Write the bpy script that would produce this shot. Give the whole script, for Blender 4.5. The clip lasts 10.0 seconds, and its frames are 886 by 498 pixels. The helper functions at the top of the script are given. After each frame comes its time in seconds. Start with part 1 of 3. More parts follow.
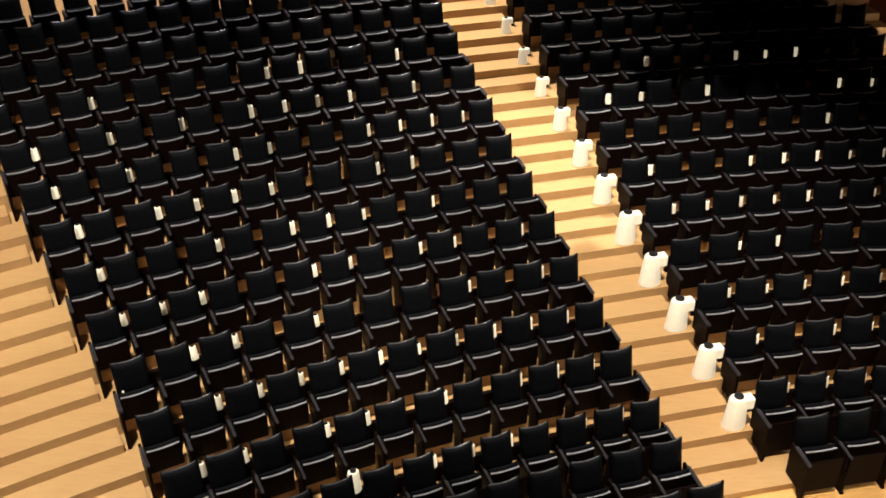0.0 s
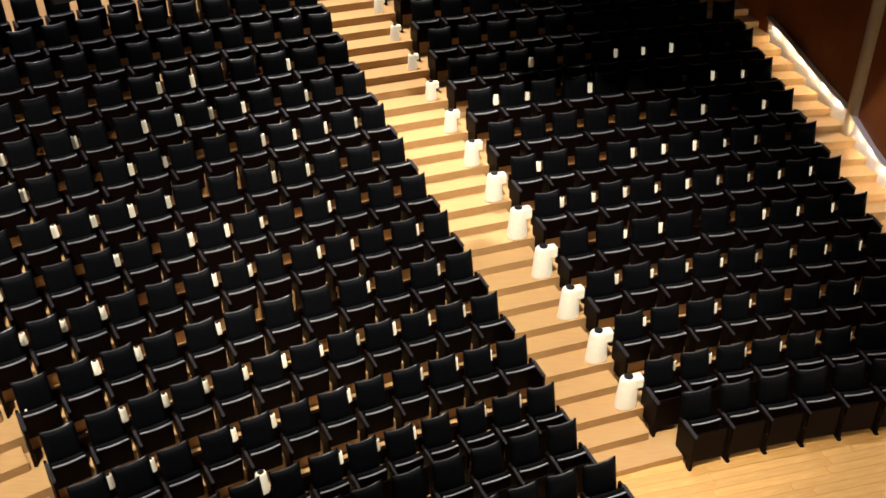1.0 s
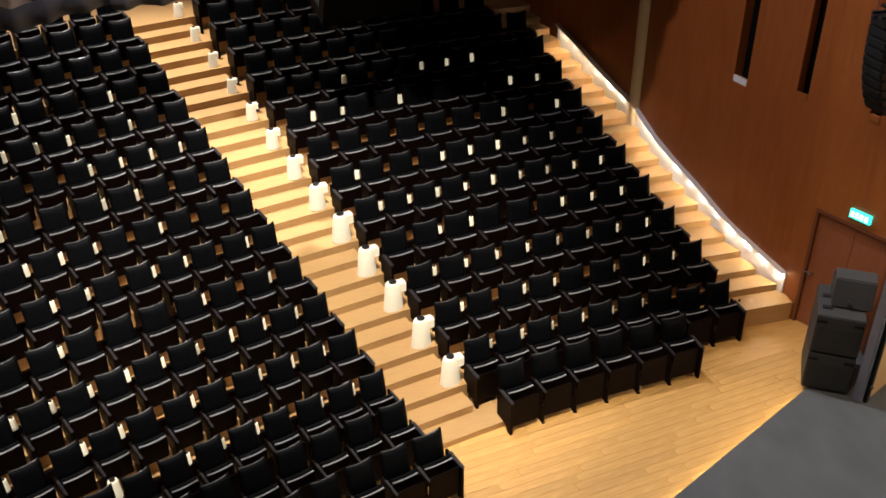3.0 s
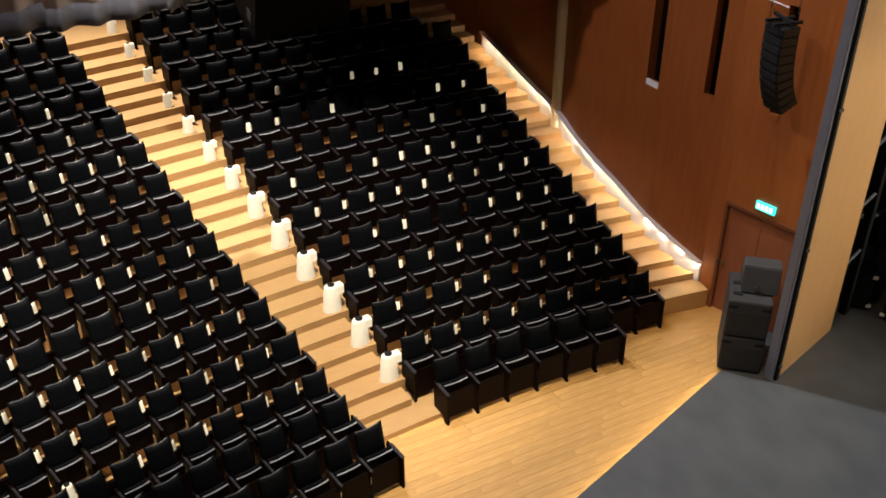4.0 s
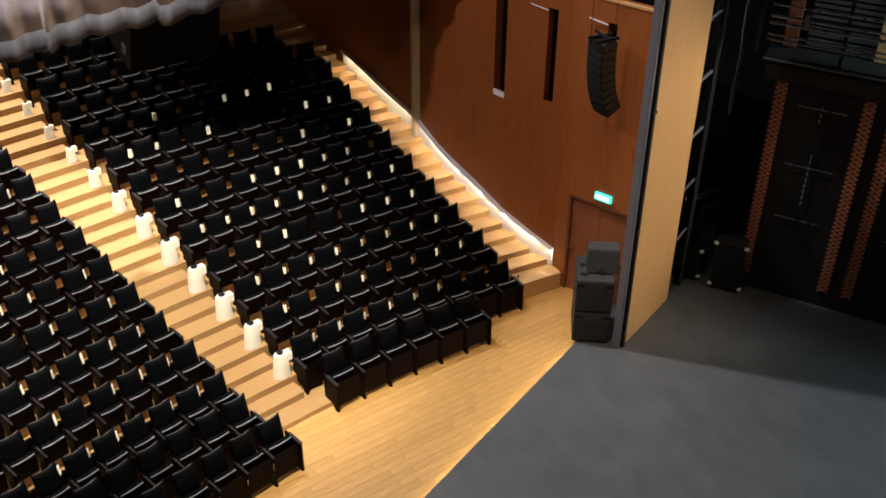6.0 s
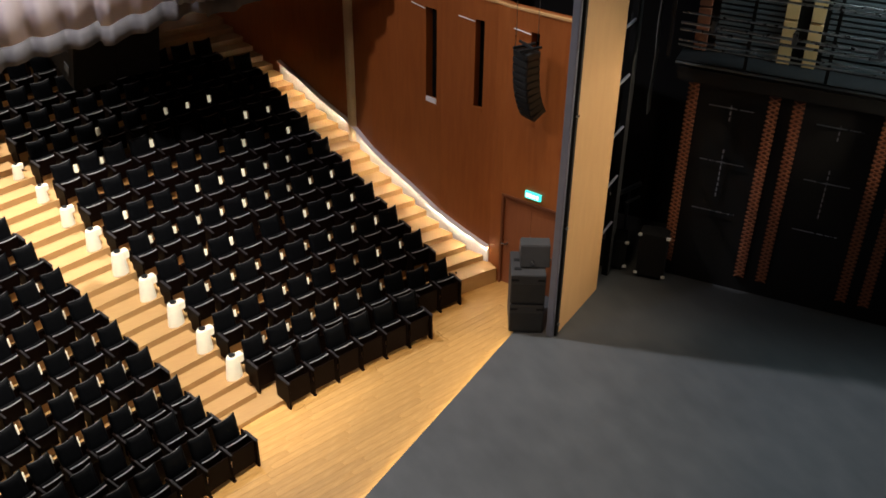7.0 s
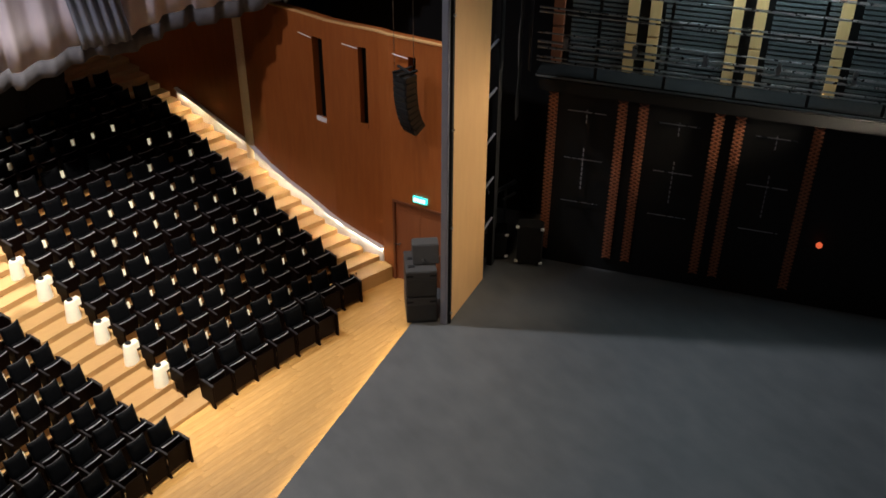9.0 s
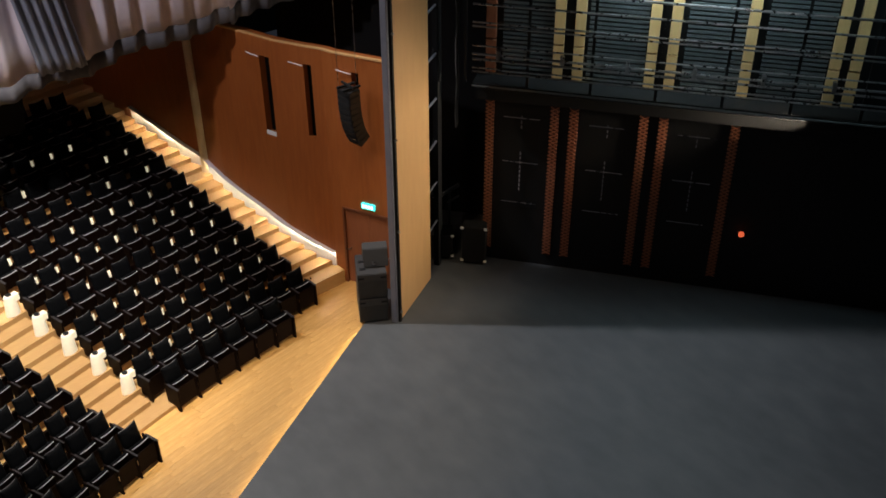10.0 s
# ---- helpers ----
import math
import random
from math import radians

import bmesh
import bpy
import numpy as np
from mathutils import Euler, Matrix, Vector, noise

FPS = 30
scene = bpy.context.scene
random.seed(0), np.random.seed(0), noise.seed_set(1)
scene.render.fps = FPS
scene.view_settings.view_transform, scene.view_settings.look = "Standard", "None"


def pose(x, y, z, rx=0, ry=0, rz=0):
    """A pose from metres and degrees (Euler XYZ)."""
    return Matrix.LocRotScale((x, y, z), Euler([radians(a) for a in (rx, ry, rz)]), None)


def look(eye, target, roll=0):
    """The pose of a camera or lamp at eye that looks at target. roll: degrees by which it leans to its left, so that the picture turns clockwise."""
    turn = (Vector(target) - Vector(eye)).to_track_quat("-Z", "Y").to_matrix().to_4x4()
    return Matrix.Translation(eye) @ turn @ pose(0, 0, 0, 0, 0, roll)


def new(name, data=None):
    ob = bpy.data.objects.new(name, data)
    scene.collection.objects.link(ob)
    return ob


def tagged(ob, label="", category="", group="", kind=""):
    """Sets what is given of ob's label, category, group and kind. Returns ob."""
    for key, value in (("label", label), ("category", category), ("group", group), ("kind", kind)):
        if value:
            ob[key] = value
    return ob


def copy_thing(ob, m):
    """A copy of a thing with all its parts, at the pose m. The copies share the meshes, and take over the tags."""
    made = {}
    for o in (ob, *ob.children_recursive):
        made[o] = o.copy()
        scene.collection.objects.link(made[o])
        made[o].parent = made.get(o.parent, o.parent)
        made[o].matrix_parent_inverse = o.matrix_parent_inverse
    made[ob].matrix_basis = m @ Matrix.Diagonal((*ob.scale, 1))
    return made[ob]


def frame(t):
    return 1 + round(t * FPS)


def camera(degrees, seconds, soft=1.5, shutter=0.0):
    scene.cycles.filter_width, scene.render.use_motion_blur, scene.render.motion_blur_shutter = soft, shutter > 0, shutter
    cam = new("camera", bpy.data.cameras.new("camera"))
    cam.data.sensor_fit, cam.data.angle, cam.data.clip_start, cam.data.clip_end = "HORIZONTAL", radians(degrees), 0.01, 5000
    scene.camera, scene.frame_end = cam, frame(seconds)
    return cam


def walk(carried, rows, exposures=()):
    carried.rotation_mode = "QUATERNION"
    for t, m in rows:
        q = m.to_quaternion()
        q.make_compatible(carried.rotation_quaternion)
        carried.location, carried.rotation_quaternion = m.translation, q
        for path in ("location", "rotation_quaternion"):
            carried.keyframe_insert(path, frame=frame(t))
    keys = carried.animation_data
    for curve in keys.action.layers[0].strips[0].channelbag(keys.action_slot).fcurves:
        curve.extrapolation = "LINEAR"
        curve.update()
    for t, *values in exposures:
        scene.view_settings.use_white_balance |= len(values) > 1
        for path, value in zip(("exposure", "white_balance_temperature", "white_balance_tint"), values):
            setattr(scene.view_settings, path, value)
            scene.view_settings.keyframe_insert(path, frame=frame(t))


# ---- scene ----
cam = camera(47.99, 10.0, soft=1.7)
# seconds, eye, yaw, pitch, roll
ROWS = [
    (0.0, 6.567, -0.435, 9.282, 3.19, -33.72, 0.26),
    (0.5, 6.725, -0.622, 9.366, 0.48, -33.55, 0.24),
    (1.0, 6.878, -0.825, 9.457, -2.39, -33.42, 0.23),
    (1.5, 7.011, -1.087, 9.552, -4.83, -33.16, 0.26),
    (2.0, 7.141, -1.353, 9.641, -7.29, -32.93, 0.28),
    (2.5, 7.218, -1.680, 9.781, -9.63, -32.75, 0.26),
    (3.0, 7.250, -2.011, 9.975, -12.06, -32.67, 0.15),
    (4.5, 7.143, -2.989, 10.682, -18.05, -32.79, -0.07),
    (5.0, 7.047, -3.343, 10.931, -20.31, -32.78, -0.13),
    (5.5, 6.888, -3.690, 11.191, -22.26, -32.83, -0.29),
    (7.0, 6.351, -4.700, 12.117, -28.51, -33.27, -0.56),
    (7.5, 6.129, -5.046, 12.432, -30.30, -33.37, -0.62),
    (8.0, 5.916, -5.396, 12.797, -32.32, -33.59, -0.58),
    (8.5, 5.701, -5.747, 13.171, -34.04, -33.76, -0.53),
    (9.0, 5.465, -6.175, 13.557, -35.77, -33.85, -0.36),
    (9.5, 5.240, -6.639, 13.929, -37.46, -33.87, -0.12),
    (10.0, 5.013, -7.173, 14.323, -39.03, -33.85, 0.19),
]
walk(cam, [(t, pose(x, y, z, 90 + pitch, roll, yaw)) for t, x, y, z, yaw, pitch, roll in ROWS])

# ---- light ----
world = bpy.data.worlds.new("hall_dark")
scene.world = world
world.use_nodes = True
world.node_tree.nodes["Background"].inputs[0].default_value = (0.02, 0.022, 0.028, 1)
world.node_tree.nodes["Background"].inputs[1].default_value = 0.7
scene.view_settings.exposure = -0.15


def area(name, eye, target, sx, sy, watts, colour):
    data = bpy.data.lights.new(name, "AREA")
    data.shape, data.size, data.size_y, data.energy, data.color = "RECTANGLE", sx, sy, watts, colour
    ob = new(name, data)
    ob.matrix_world = look(eye, target)
    return ob


def spot(name, eye, target, watts, colour, cone, blend=0.5, size=0.3):
    data = bpy.data.lights.new(name, "SPOT")
    data.energy, data.color, data.spot_size, data.spot_blend, data.shadow_soft_size = watts, colour, radians(cone), blend, size
    ob = new(name, data)
    ob.matrix_world = look(eye, target)
    return ob


# unseen work lights assumed over the apron, the seats and the front of the stage
spot("apron_work_light", (10.5, 4.0, 18.0), (13.0, 7.0, 0.0), 4300, (1.0, 0.78, 0.47), 36, 0.8)
spot("house_light", (9.0, 13.4, 18.2), (15.0, 0.0, 0.0), 13500, (0.94, 0.97, 1.0), 55, 0.7)
spot("aisle_work_light", (8.0, 5.0, 18.0), (8.1, 10.9, 1.2), 27000, (1.0, 0.94, 0.82), 35, 0.8)
spot("rear_aisle_light", (6.0, 16.5, 17.0), (6.4, 14.2, 3.0), 22000, (1.0, 0.94, 0.82), 34, 0.9)
spot("side_aisle_work_light", (1.8, 3.0, 18.0), (1.2, 9.2, 1.5), 28000, (1.0, 0.94, 0.84), 36, 0.8)
# unseen lamps aimed to lift the upper seats, drape, side wall and portal
spot("upper_seats_light", (2.0, 16.5, 16.0), (1.0, 14.5, 3.0), 11000, (0.95, 0.92, 0.95), 60, 0.9)
spot("drape_light", (1.5, 8.0, 16.0), (9.5, 12.6, 6.4), 4600, (0.96, 0.91, 0.97), 60, 0.9)
spot("wall_light", (9.0, 4.0, 15.0), (15.3, 10.6, 1.6), 1150, (1.0, 0.80, 0.55), 40, 0.9)
spot("portal_light", (22.8, 2.6, 4.9), (16.3, 7.9, 4.2), 3700, (1.0, 0.85, 0.64), 70, 0.8)
# fill lamp added to brighten the lattice columns on the black wall
spot("cross_stage_fill", (13.0, -4.0, 14.0), (20.8, 5.2, 1.8), 420, (1.0, 0.92, 0.84), 46, 1.0)
# unseen area lamps added for the cool light on gallery and wing
area("gallery_light", (20.75, 5.05, 8.6), (21.2, 5.35, 6.3), 3.2, 0.2, 160, (0.72, 0.95, 1.0))
area("wing_light", (22.4, 1.8, 9.6), (23.1, 2.4, 6.2), 3.0, 0.3, 60, (0.62, 0.90, 1.0))


# ---- materials ----
def mat(name, colour, rough=0.5, metal=0.0, second=None, scale=6.0, bump=0.0, bump_scale=60.0, stretch=(1, 1, 1), emit=None, power=0.0, per_object=0.0, coat=0.0, spec=0.5):
    m = bpy.data.materials.new(name)
    m.use_nodes = True
    nt = m.node_tree
    b = nt.nodes["Principled BSDF"]
    b.inputs["Roughness"].default_value, b.inputs["Metallic"].default_value = rough, metal
    b.inputs["Base Color"].default_value = (*colour, 1)
    b.inputs["Coat Weight"].default_value = coat
    b.inputs["Specular IOR Level"].default_value = spec
    tc = nt.nodes.new("ShaderNodeTexCoord")
    mp = nt.nodes.new("ShaderNodeMapping")
    mp.inputs["Scale"].default_value = stretch
    nt.links.new(tc.outputs["Object"], mp.inputs["Vector"])
    if second:
        n1 = nt.nodes.new("ShaderNodeTexNoise")
        n1.inputs["Scale"].default_value, n1.inputs["Detail"].default_value = scale, 5
        nt.links.new(mp.outputs["Vector"], n1.inputs["Vector"])
        n2 = nt.nodes.new("ShaderNodeTexNoise")
        n2.inputs["Scale"].default_value, n2.inputs["Detail"].default_value = scale * 0.13, 3
        nt.links.new(tc.outputs["Object"], n2.inputs["Vector"])
        add = nt.nodes.new("ShaderNodeMath")
        add.operation = "ADD"
        nt.links.new(n1.outputs["Fac"], add.inputs[0])
        nt.links.new(n2.outputs["Fac"], add.inputs[1])
        ramp = nt.nodes.new("ShaderNodeMapRange")
        ramp.inputs["From Min"].default_value, ramp.inputs["From Max"].default_value = 0.72, 1.28
        nt.links.new(add.outputs[0], ramp.inputs["Value"])
        mix = nt.nodes.new("ShaderNodeMix")
        mix.data_type = "RGBA"
        mix.inputs[6].default_value, mix.inputs[7].default_value = (*colour, 1), (*second, 1)
        nt.links.new(ramp.outputs[0], mix.inputs[0])
        out = mix.outputs[2]
        if per_object:
            info = nt.nodes.new("ShaderNodeObjectInfo")
            hsv = nt.nodes.new("ShaderNodeHueSaturation")
            mr = nt.nodes.new("ShaderNodeMapRange")
            mr.inputs["To Min"].default_value, mr.inputs["To Max"].default_value = 1 - per_object, 1 + per_object
            nt.links.new(info.outputs["Random"], mr.inputs["Value"])
            nt.links.new(mr.outputs[0], hsv.inputs["Value"])
            nt.links.new(out, hsv.inputs["Color"])
            out = hsv.outputs[0]
        nt.links.new(out, b.inputs["Base Color"])
        rr = nt.nodes.new("ShaderNodeMapRange")
        rr.inputs["To Min"].default_value, rr.inputs["To Max"].default_value = max(rough - 0.08, 0.02), min(rough + 0.1, 1)
        nt.links.new(n1.outputs["Fac"], rr.inputs["Value"])
        nt.links.new(rr.outputs[0], b.inputs["Roughness"])
    if bump:
        n3 = nt.nodes.new("ShaderNodeTexNoise")
        n3.inputs["Scale"].default_value, n3.inputs["Detail"].default_value = bump_scale, 4
        nt.links.new(mp.outputs["Vector"], n3.inputs["Vector"])
        bp = nt.nodes.new("ShaderNodeBump")
        bp.inputs["Strength"].default_value, bp.inputs["Distance"].default_value = bump, 0.01
        nt.links.new(n3.outputs["Fac"], bp.inputs["Height"])
        nt.links.new(bp.outputs["Normal"], b.inputs["Normal"])
    if emit:
        b.inputs["Emission Color"].default_value, b.inputs["Emission Strength"].default_value = (*emit, 1), power
    return m


OAK = mat("oak_floor", (0.47, 0.245, 0.07), 0.42, second=(0.62, 0.35, 0.12), scale=3, bump=0.08, bump_scale=25, stretch=(1, 7, 1), per_object=0.07)
# one oak in two tones: treads paler as lit, risers darker as shaded
OAK_LIT = mat("oak_lit", (0.70, 0.55, 0.35), 0.45, second=(0.78, 0.63, 0.42), scale=4, bump=0.06, bump_scale=25, stretch=(1, 6, 6))
OAK_SHADED = mat("oak_riser_shaded", (0.36, 0.20, 0.08), 0.5, second=(0.42, 0.25, 0.10), scale=4, stretch=(1, 6, 6))
STAGE = mat("stage_paint", (0.050, 0.052, 0.058), 0.55, second=(0.078, 0.080, 0.087), scale=1.8, bump=0.12, bump_scale=40, stretch=(1.5, 0.8, 1))
WALL = mat("cherry_veneer", (0.25, 0.066, 0.014), 0.42, second=(0.32, 0.095, 0.023), scale=3, bump=0.03, stretch=(4, 4, 0.5))
DOOR = mat("door_veneer", (0.22, 0.07, 0.03), 0.4, second=(0.27, 0.09, 0.038), scale=3, stretch=(5, 5, 0.5))
FRAMEWOOD = mat("door_frame_veneer", (0.13, 0.04, 0.018), 0.45, second=(0.16, 0.05, 0.022), scale=4, stretch=(5, 5, 0.5))
PANEL = mat("portal_veneer", (0.55, 0.30, 0.12), 0.5, second=(0.62, 0.36, 0.16), scale=2, stretch=(3, 3, 0.6))
LEATHER = mat("black_leather", (0.0016, 0.0017, 0.0022), 0.5, second=(0.0030, 0.0032, 0.004), scale=9, bump=0.25, bump_scale=90, spec=0.035)
SEATWOOD = mat("dark_walnut", (0.0034, 0.0013, 0.0009), 0.5, second=(0.0056, 0.0021, 0.0015), scale=6, stretch=(1, 1, 5), spec=0.05)
EDGE_SHEEN = mat("edge_sheen", (0.06, 0.058, 0.062), 0.28, second=(0.05, 0.048, 0.05), scale=12, spec=0.7)
TRIM = mat("seat_trim_grey", (0.22, 0.21, 0.22), 0.35, second=(0.27, 0.26, 0.27), scale=8)
ARM = mat("armrest_grey", (0.016, 0.014, 0.016), 0.45, second=(0.026, 0.023, 0.026), scale=8, spec=0.25)
BLACK = mat("black_paint", (0.003, 0.003, 0.0035), 0.7, second=(0.006, 0.006, 0.007), scale=5, bump=0.1, spec=0.3)
FLOWN = mat("flown_black", (0.0016, 0.0016, 0.002), 0.6, second=(0.003, 0.003, 0.0036), scale=6, bump=0.1, spec=0.08)
BLACKCLOTH = mat("black_cloth", (0.008, 0.008, 0.010), 0.9, second=(0.014, 0.014, 0.017), scale=4)
GREY = mat("grey_steel", (0.13, 0.135, 0.165), 0.45, second=(0.18, 0.185, 0.215), scale=5)
JAMB = mat("jamb_steel", (0.11, 0.11, 0.14), 0.45, second=(0.13, 0.13, 0.16), scale=5)
STEEL = mat("tube_steel", (0.22, 0.22, 0.23), 0.28, metal=1.0, second=(0.32, 0.32, 0.33), scale=8)
WHITE = mat("white_skirting", (0.74, 0.70, 0.76), 0.5, second=(0.8, 0.77, 0.8), scale=3)
SPEAKERBLACK = mat("speaker_black", (0.008, 0.008, 0.008), 0.5, second=(0.013, 0.012, 0.013), scale=10, bump=0.15, bump_scale=150)
SPEAKER = mat("speaker_grey", (0.026, 0.025, 0.027), 0.6, second=(0.036, 0.035, 0.037), scale=10, bump=0.15, bump_scale=150)
GRILLE = mat("grille_dark", (0.015, 0.015, 0.016), 0.7, second=(0.024, 0.024, 0.025), scale=30)
DRAPE = mat("drape_satin", (0.56, 0.49, 0.54), 0.55, second=(0.63, 0.55, 0.60), scale=3, bump=0.15, bump_scale=120, stretch=(3, 3, 1))
HEM = mat("drape_hem", (0.07, 0.066, 0.076), 0.7, second=(0.10, 0.094, 0.108), scale=5, bump=0.2, bump_scale=100)
LINING = mat("drape_grey", (0.16, 0.17, 0.22), 0.4, second=(0.22, 0.23, 0.28), scale=3)
STAIRLED = mat("stair_led", (0.9, 0.8, 0.6), 0.5, emit=(1.0, 0.84, 0.58), power=105.0)
LED = mat("warm_led", (0.9, 0.8, 0.6), 0.5, emit=(1.0, 0.88, 0.60), power=42.0)
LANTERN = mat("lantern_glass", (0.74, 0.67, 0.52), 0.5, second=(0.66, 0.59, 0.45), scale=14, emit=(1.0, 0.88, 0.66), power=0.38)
# dim glow, random per lamp; in seat gaps also for lit treads
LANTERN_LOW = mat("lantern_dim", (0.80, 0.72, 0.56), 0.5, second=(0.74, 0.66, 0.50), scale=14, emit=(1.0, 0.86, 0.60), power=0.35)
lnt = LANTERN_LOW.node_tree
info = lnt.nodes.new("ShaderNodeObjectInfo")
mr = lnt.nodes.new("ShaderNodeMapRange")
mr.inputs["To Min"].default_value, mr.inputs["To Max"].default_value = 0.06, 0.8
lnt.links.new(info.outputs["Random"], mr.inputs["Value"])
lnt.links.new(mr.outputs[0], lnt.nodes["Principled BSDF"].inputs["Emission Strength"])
EXIT = mat("exit_glow", (0.05, 0.4, 0.35), 0.4, emit=(0.05, 0.85, 0.72), power=1.6)
EXITBAR = mat("exit_bar", (0.8, 0.9, 0.9), 0.4, emit=(0.7, 1.0, 0.95), power=2.2)
LATTICE = mat("lattice_copper", (0.26, 0.090, 0.045), 0.5, second=(0.34, 0.125, 0.064), scale=12)
LATTICE_BACK = mat("lattice_backing", (0.085, 0.028, 0.014), 0.6, second=(0.11, 0.038, 0.02), scale=10)
SLATWOOD = mat("gallery_pine", (0.62, 0.40, 0.17), 0.5, second=(0.7, 0.47, 0.22), scale=4, stretch=(3, 3, 0.5))
SLAT = mat("louvre_grey", (0.06, 0.07, 0.075), 0.5, second=(0.09, 0.10, 0.105), scale=5)
CANVAS = mat("grey_canvas", (0.34, 0.33, 0.30), 0.8, second=(0.46, 0.44, 0.40), scale=4)
RED = mat("red_lamp", (0.8, 0.12, 0.05), 0.4, emit=(1.0, 0.16, 0.06), power=0.8)
WHITEMARK = mat("white_mark", (0.7, 0.7, 0.7), 0.6)


# ---- mesh helpers ----
def link(name, bm, material, parent=None, label="", smooth=False):
    me = bpy.data.meshes.new(name)
    bm.normal_update()
    bm.to_mesh(me)
    bm.free()
    for mm in (material if isinstance(material, (list, tuple)) else [material]):
        me.materials.append(mm)
    if smooth:
        me.polygons.foreach_set("use_smooth", [True] * len(me.polygons))
    ob = new(name, me)
    if parent:
        ob.parent = parent
    if label:
        ob["label"] = label
    return ob


part = link


def empty(name, m=None):
    ob = new(name)
    ob.empty_display_size = 0.1
    if m is not None:
        ob.matrix_world = m
    return ob


def box(bm, x0, x1, y0, y1, z0, z1, m=None, bevel=0.0):
    r = bmesh.ops.create_cube(bm, size=1)
    vs = r["verts"]
    bmesh.ops.transform(bm, matrix=Matrix.LocRotScale(((x0 + x1) / 2, (y0 + y1) / 2, (z0 + z1) / 2), None, (abs(x1 - x0), abs(y1 - y0), abs(z1 - z0))), verts=vs)
    if bevel:
        es = list({e for v in vs for e in v.link_edges})
        r2 = bmesh.ops.bevel(bm, geom=es, offset=bevel, segments=2, affect="EDGES")
        vs = list({v for f in r2["faces"] for v in f.verts} | {v for v in vs if v.is_valid})
    if m is not None:
        bmesh.ops.transform(bm, matrix=m, verts=vs)
    return vs


def boxes(*specs, m=None, bevel=0.0):
    bm = bmesh.new()
    for s in specs:
        box(bm, *s, m=m, bevel=bevel)
    return bm


def tube(bm, a, b, r, n=8):
    a, b = Vector(a), Vector(b)
    d = b - a
    res = bmesh.ops.create_cone(bm, cap_ends=True, segments=n, radius1=r, radius2=r, depth=d.length)
    bmesh.ops.transform(bm, matrix=Matrix.Translation((a + b) / 2) @ d.to_track_quat("Z", "Y").to_matrix().to_4x4(), verts=res["verts"])


def prism(bm, ring, z0, z1):
    """An upright prism over a ring of plan points; z0 and z1 may be lists."""
    n = len(ring)
    zl = z0 if isinstance(z0, list) else [z0] * n
    zh = z1 if isinstance(z1, list) else [z1] * n
    lo = [bm.verts.new((p[0], p[1], zl[i])) for i, p in enumerate(ring)]
    hi = [bm.verts.new((p[0], p[1], zh[i])) for i, p in enumerate(ring)]
    bm.faces.new(hi)
    bm.faces.new(lo[::-1])
    for i in range(n):
        j = (i + 1) % n
        bm.faces.new((lo[i], lo[j], hi[j], hi[i]))


# ---- plan: rows are arcs round one centre ----
CX, CY = 16.518, -15.454
ROWS_N = 14
RISE, PITCH = 0.262, 0.713


def pt(r, a):
    a = radians(a)
    return (CX - r * math.sin(a), CY + r * math.cos(a))


def row_r(i):
    return (24.18, 24.93)[i] if i < 2 else 25.541 + PITCH * (i - 2)


def edge_r(i):
    return row_r(i) - 0.95


def level(i):
    return 0.0 if i < 2 else 0.10 + RISE * (i - 2)


def centre_right(i):
    return (17.45, 17.75)[i] if i < 2 else 17.80 + 0.226 * (i - 2) - 0.007 * (i - 2) ** 2


def centre_left(i):
    return 30.88 + 0.162 * (i - 2)


def right_left(i):
    return 14.60 if i < 2 else 15.10 + 0.268 * (i - 2) - 0.007 * (i - 2) ** 2


def right_right(i):
    if i < 2:
        return 6.95
    return 4.38 + 0.362 * (i - 2) - 0.013 * (i - 2) ** 2 if i < 12 else (7.7, 10.2, 11.6, 11.6)[i - 12]


# side wall line, plan angle by radius
WALL_LINE = [(25.2, 1.6), (25.6, 2.0), (26.09, 2.52), (26.75, 3.11), (27.58, 3.52), (28.19, 3.88), (28.77, 4.12), (29.55, 4.25), (30.12, 4.61), (30.65, 4.88), (31.22, 5.13), (31.92, 5.50), (33.5, 6.1), (36.0, 6.9)]


def wall_a(r):
    for (r0, a0), (r1, a1) in zip(WALL_LINE, WALL_LINE[1:]):
        if r <= r1:
            return a0 + (a1 - a0) * (r - r0) / (r1 - r0)
    return WALL_LINE[-1][1]


def arc_ring(r0, r1, a0, a1, n=10):
    inner = [pt(r0, a0 + (a1 - a0) * k / n) for k in range(n + 1)]
    outer = [pt(r1, a1 + (a0 - a1) * k / n) for k in range(n + 1)]
    return inner + outer


# ---- floor, stage, terraces ----
STAGE_DIR = Vector((0.866, 0.500))
S0, S1 = Vector((14.97, 8.10)), Vector((-5.81, -3.90))
bm = bmesh.new()
prism(bm, [(-14, -8), (S1.x, S1.y), (S0.x, S0.y), (15.9, 8.55), (18, 9.5), (18, 12), (14.5, 24), (-16, 24), (-16, 4)], -0.3, 0.0)
tagged(link("floor", bm, OAK), "pale oak floorboards in front of the stage", "floor", kind="structure")
bm = bmesh.new()
prism(bm, [(S1.x, S1.y - 0.02), (2, -22), (38, -22), (38, 14), (20, 14), (15.95, 8.53), (S0.x, S0.y)], 0.045, 0.075)
prism(bm, [(S1.x + 0.06, S1.y - 0.1), (2, -22), (38, -22), (38, 14), (20, 14), (16.0, 8.43), (S0.x + 0.06, S0.y - 0.1)], -0.3, 0.046)
tagged(link("stage_floor", bm, STAGE), "scuffed dark grey painted stage floor", "stage", kind="structure")

